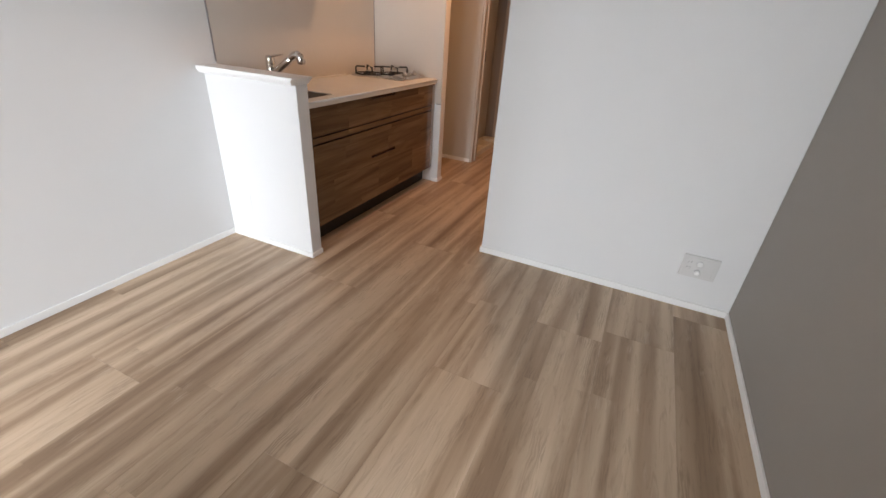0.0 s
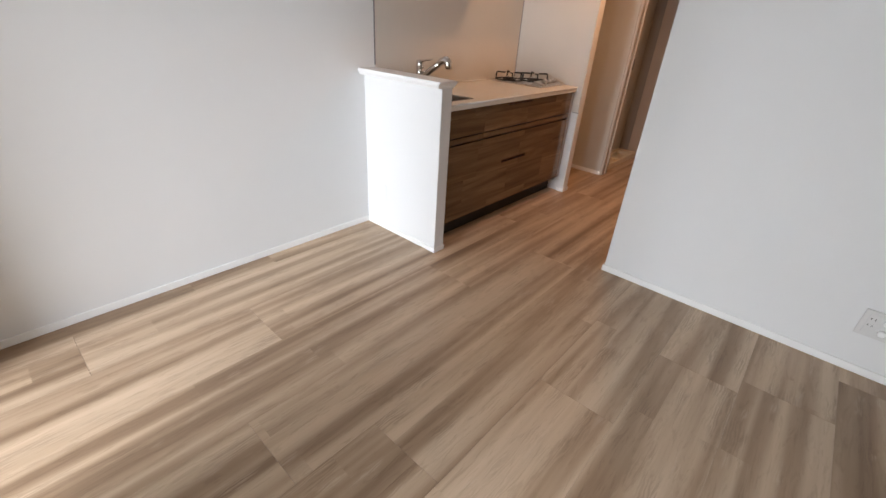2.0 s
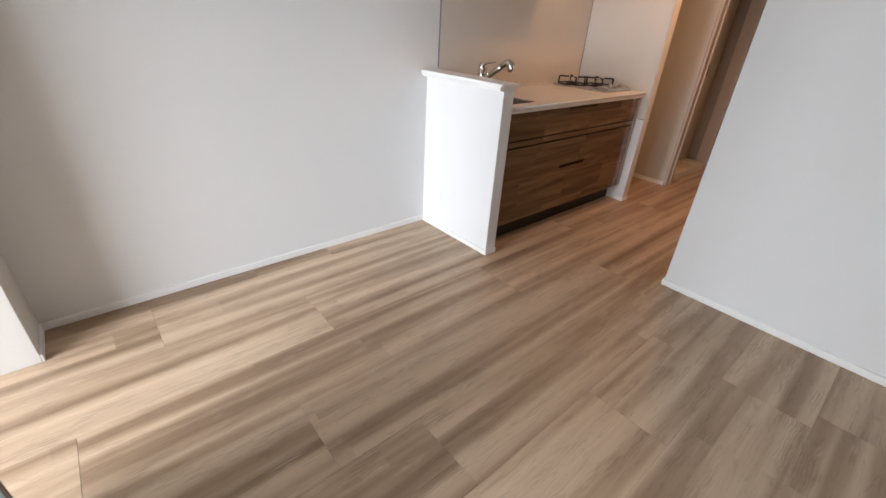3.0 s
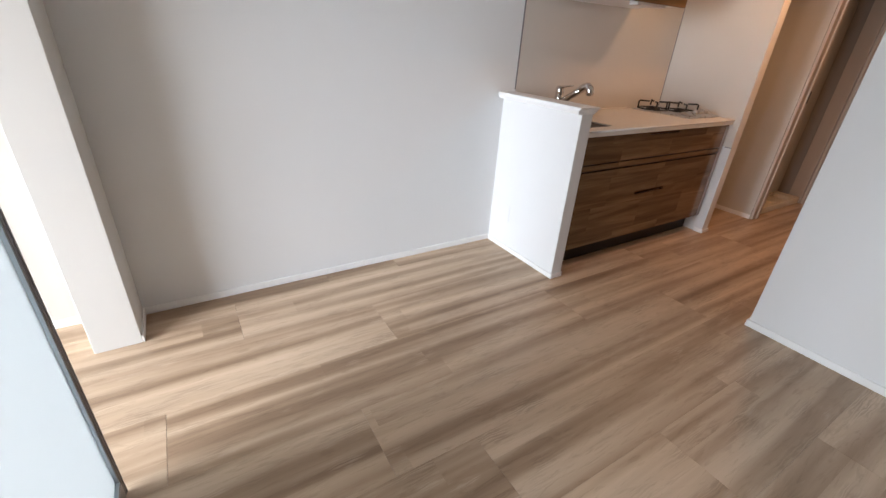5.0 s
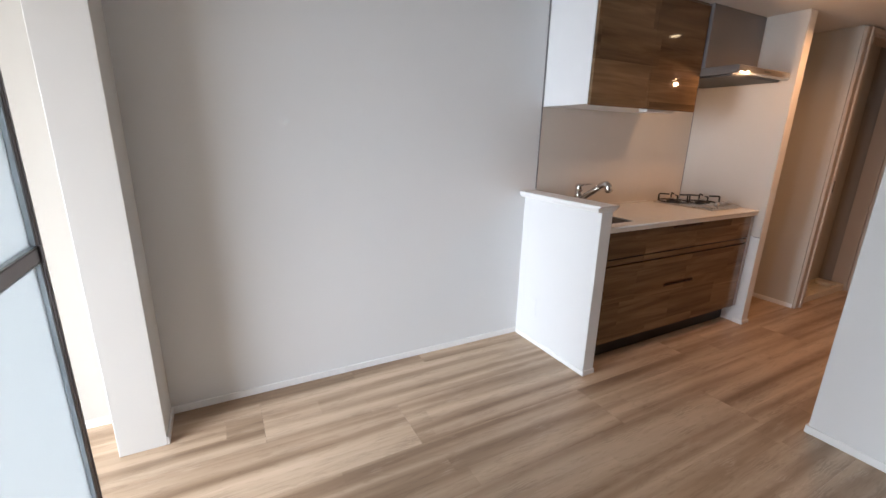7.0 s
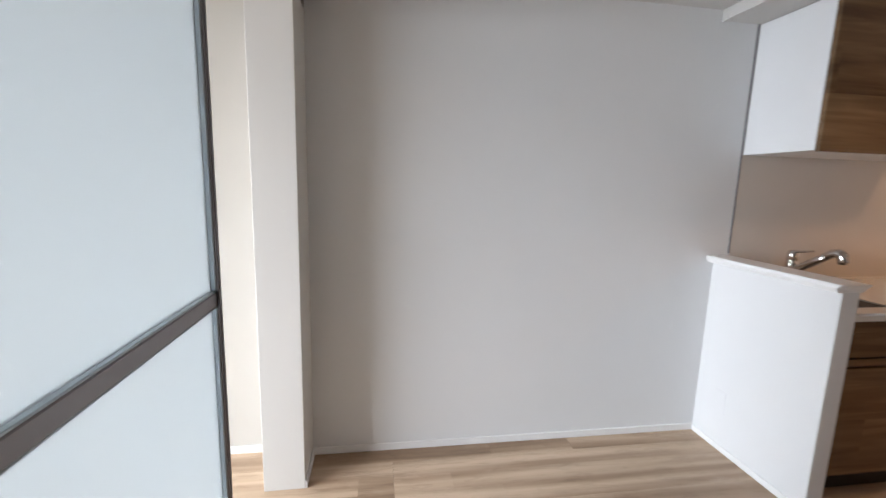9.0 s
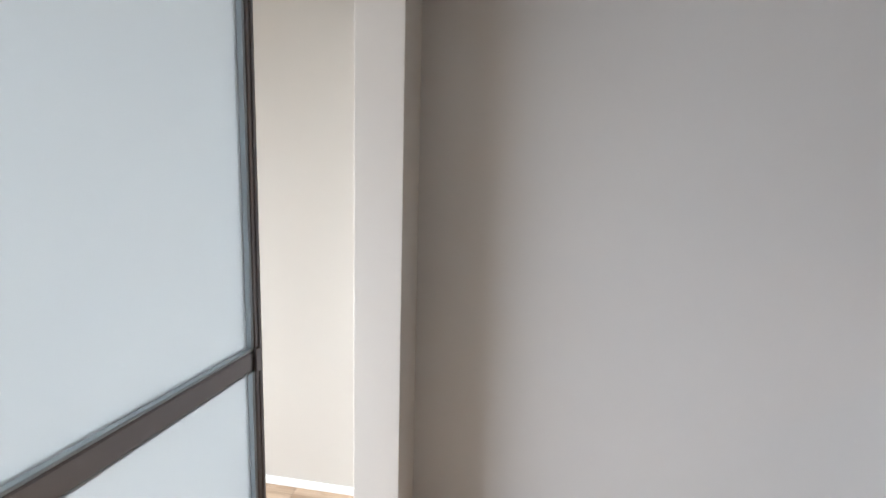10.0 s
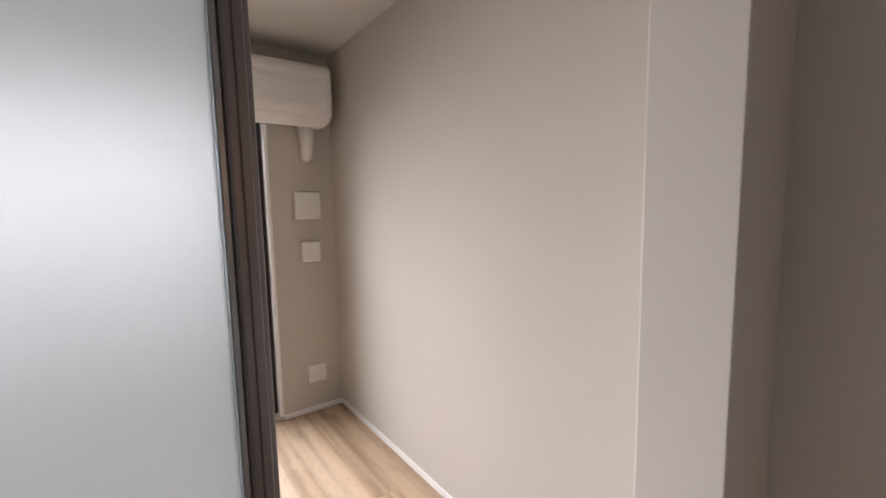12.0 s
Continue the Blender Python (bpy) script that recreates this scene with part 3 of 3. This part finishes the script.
part("louvre", prism([(YF + 0.115, 1.897), (YF + 0.212, 1.950), (YF + 0.208, 1.957), (YF + 0.112, 1.906)], "x", 0.12, 0.79, 0.001), PLASTIC, ac, "white air louvre")
part("outlet_slot", prism([(YF + 0.092, 1.8985), (YF + 0.110, 1.8965), (YF + 0.110, 1.902), (YF + 0.092, 1.904)], "x", 0.20, 0.79), DARK, ac, "dark air outlet slot")
part("pipe_cover", tube([(0.125, YF + 0.035, 1.915), (0.125, YF + 0.035, 1.80), (0.125, YF + 0.030, 1.745), (0.125, YF + 0.012, 1.722), (0.125, YF - 0.004, 1.722)], [0.052, 0.040, 0.037, 0.033, 0.030], 16), PLASTIC, ac, "white plastic pipe elbow")


# ---- unseen ceiling lamp of the next room, inferred from shadows; fitting made up ----
ceil_lamp = thing("unseen_ceiling_lamp", (1.40, -1.30, HO), "unseen ceiling lamp inferred from shadows, made-up round fitting, switched on", "lamp")
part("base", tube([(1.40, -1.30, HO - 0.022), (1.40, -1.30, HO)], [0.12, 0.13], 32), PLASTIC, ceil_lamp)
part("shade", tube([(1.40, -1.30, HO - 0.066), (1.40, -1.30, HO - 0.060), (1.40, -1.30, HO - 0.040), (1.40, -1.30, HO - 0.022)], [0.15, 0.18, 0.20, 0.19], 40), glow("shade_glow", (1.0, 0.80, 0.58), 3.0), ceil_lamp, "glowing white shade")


# ---- sliding doors of frosted glass ----
def sliding_door(name, x0, x1, yc, label):
    d = tagged(thing(name, ((x0 + x1) / 2, yc, 0), label, "door"), kind="structure")
    z0, z1, sw = 0.006, 1.980, 0.018
    y0, y1 = yc - 0.015, yc + 0.015
    for a in (x0, x1 - sw):
        bm = box((a, y0, z0), (a + sw, y1, z1), 0.0025, 2)
        box_into(bm, (a + 0.004, y1 - 0.003, z0 + 0.002), (a + sw - 0.007, y1 + 0.0022, z1 - 0.002), 0.001)
        part("stile", bm, BRONZE, d, "dark grey aluminium stile")
    for a, b in ((z0, z0 + 0.06), (1.036, 1.066), (z1 - 0.04, z1)):
        part("rail", box((x0 + sw, y0 + 0.002, a), (x1 - sw, y1 - 0.001, b), 0.002), BRONZE, d, "dark grey aluminium rail")
    for a, b in ((z0 + 0.06, 1.036), (1.066, z1 - 0.04)):
        part("pane", box((x0 + sw + 0.001, yc - 0.0025, a), (x1 - sw - 0.001, yc + 0.0025, b)), FROST, d, "frosted bluish white pane")
        for s in (-1, 1):
            ya, yb = sorted((yc + s * 0.003, yc + s * 0.0125))
            bm = box((x0 + sw, ya, a + 0.004), (x0 + sw + 0.005, yb, b - 0.004), 0.001)
            box_into(bm, (x1 - sw - 0.005, ya, a + 0.004), (x1 - sw, yb, b - 0.004), 0.001)
            box_into(bm, (x0 + sw, ya, a), (x1 - sw, yb, a + 0.004), 0.001)
            box_into(bm, (x0 + sw, ya, b - 0.004), (x1 - sw, yb, b), 0.001)
            part("glazing_bead", bm, BEAD, d, "light aluminium glazing bead")
    part("joint_cover", box((x0 + 0.012, y1 - 0.001, 1.032), (x0 + sw + 0.004, y1 + 0.004, 1.070), 0.001), BRONZE, d)
    return d


# its right edge is out of view, set narrow to let light onto the floor
sliding_door("door_2", 0.975, 1.600, -0.039, "frosted glass sliding door, half drawn across the opening")

# unseen leaf, added only to balance the daylight on the room's right side
sliding_door("unseen_light_door", 2.070, XE - 0.002, -0.080, "unseen frosted door added to hold back light on the right")

# ---- floor: sheets of wood-print flooring, butted with fine joints ----
floor = struct("floor", box((-0.2, YF - 0.14, -0.12), (XE + 0.14, 7.1, -0.004)), SUB, "oak-print sheet flooring in long boards")
W, LEN, GAP = 0.3045, 1.818, 0.0009
JOINTS = {-1: 1.28, 0: 0.375, 1: 0.978, 2: 0.075, 3: 0.683, 4: 0.985, 5: 1.59, 6: 0.28, 7: 2.19, 8: 0.68}
shared = {}
for k, joint in JOINTS.items():
    x0, x1 = max(0.10 + k * W, -0.2), min(0.10 + (k + 1) * W, XE + 0.02)
    y = joint - LEN * 4
    while y < 7.05:
        y0, y1 = max(y, YF - 0.10), min(y + LEN, 7.05)
        y += LEN
        if y1 - y0 < 0.02:
            continue
        size = (round(x1 - x0, 4), round(y1 - y0, 4))
        if size not in shared:
            w, n = size[0] / 2 - GAP / 6, size[1] / 2 - GAP / 2
            bm = bmesh.new()
            c = 0.0006
            lo = [bm.verts.new((sx * w, sy * n, -0.004)) for sx, sy in ((-1, -1), (1, -1), (1, 1), (-1, 1))]
            mid = [bm.verts.new((sx * w, sy * n, -c)) for sx, sy in ((-1, -1), (1, -1), (1, 1), (-1, 1))]
            hi = [bm.verts.new((sx * (w - c), sy * (n - c), 0)) for sx, sy in ((-1, -1), (1, -1), (1, 1), (-1, 1))]
            bm.faces.new(hi)
            for r0, r1 in ((lo, mid), (mid, hi)):
                for j in range(4):
                    bm.faces.new((r0[j], r0[(j + 1) % 4], r1[(j + 1) % 4], r1[j]))
            shared[size] = mesh("plank", bm, FLOOR)
        ob = new("plank", shared[size])
        ob.parent = floor
        ob.location = ((x0 + x1) / 2, (y0 + y1) / 2, 0)
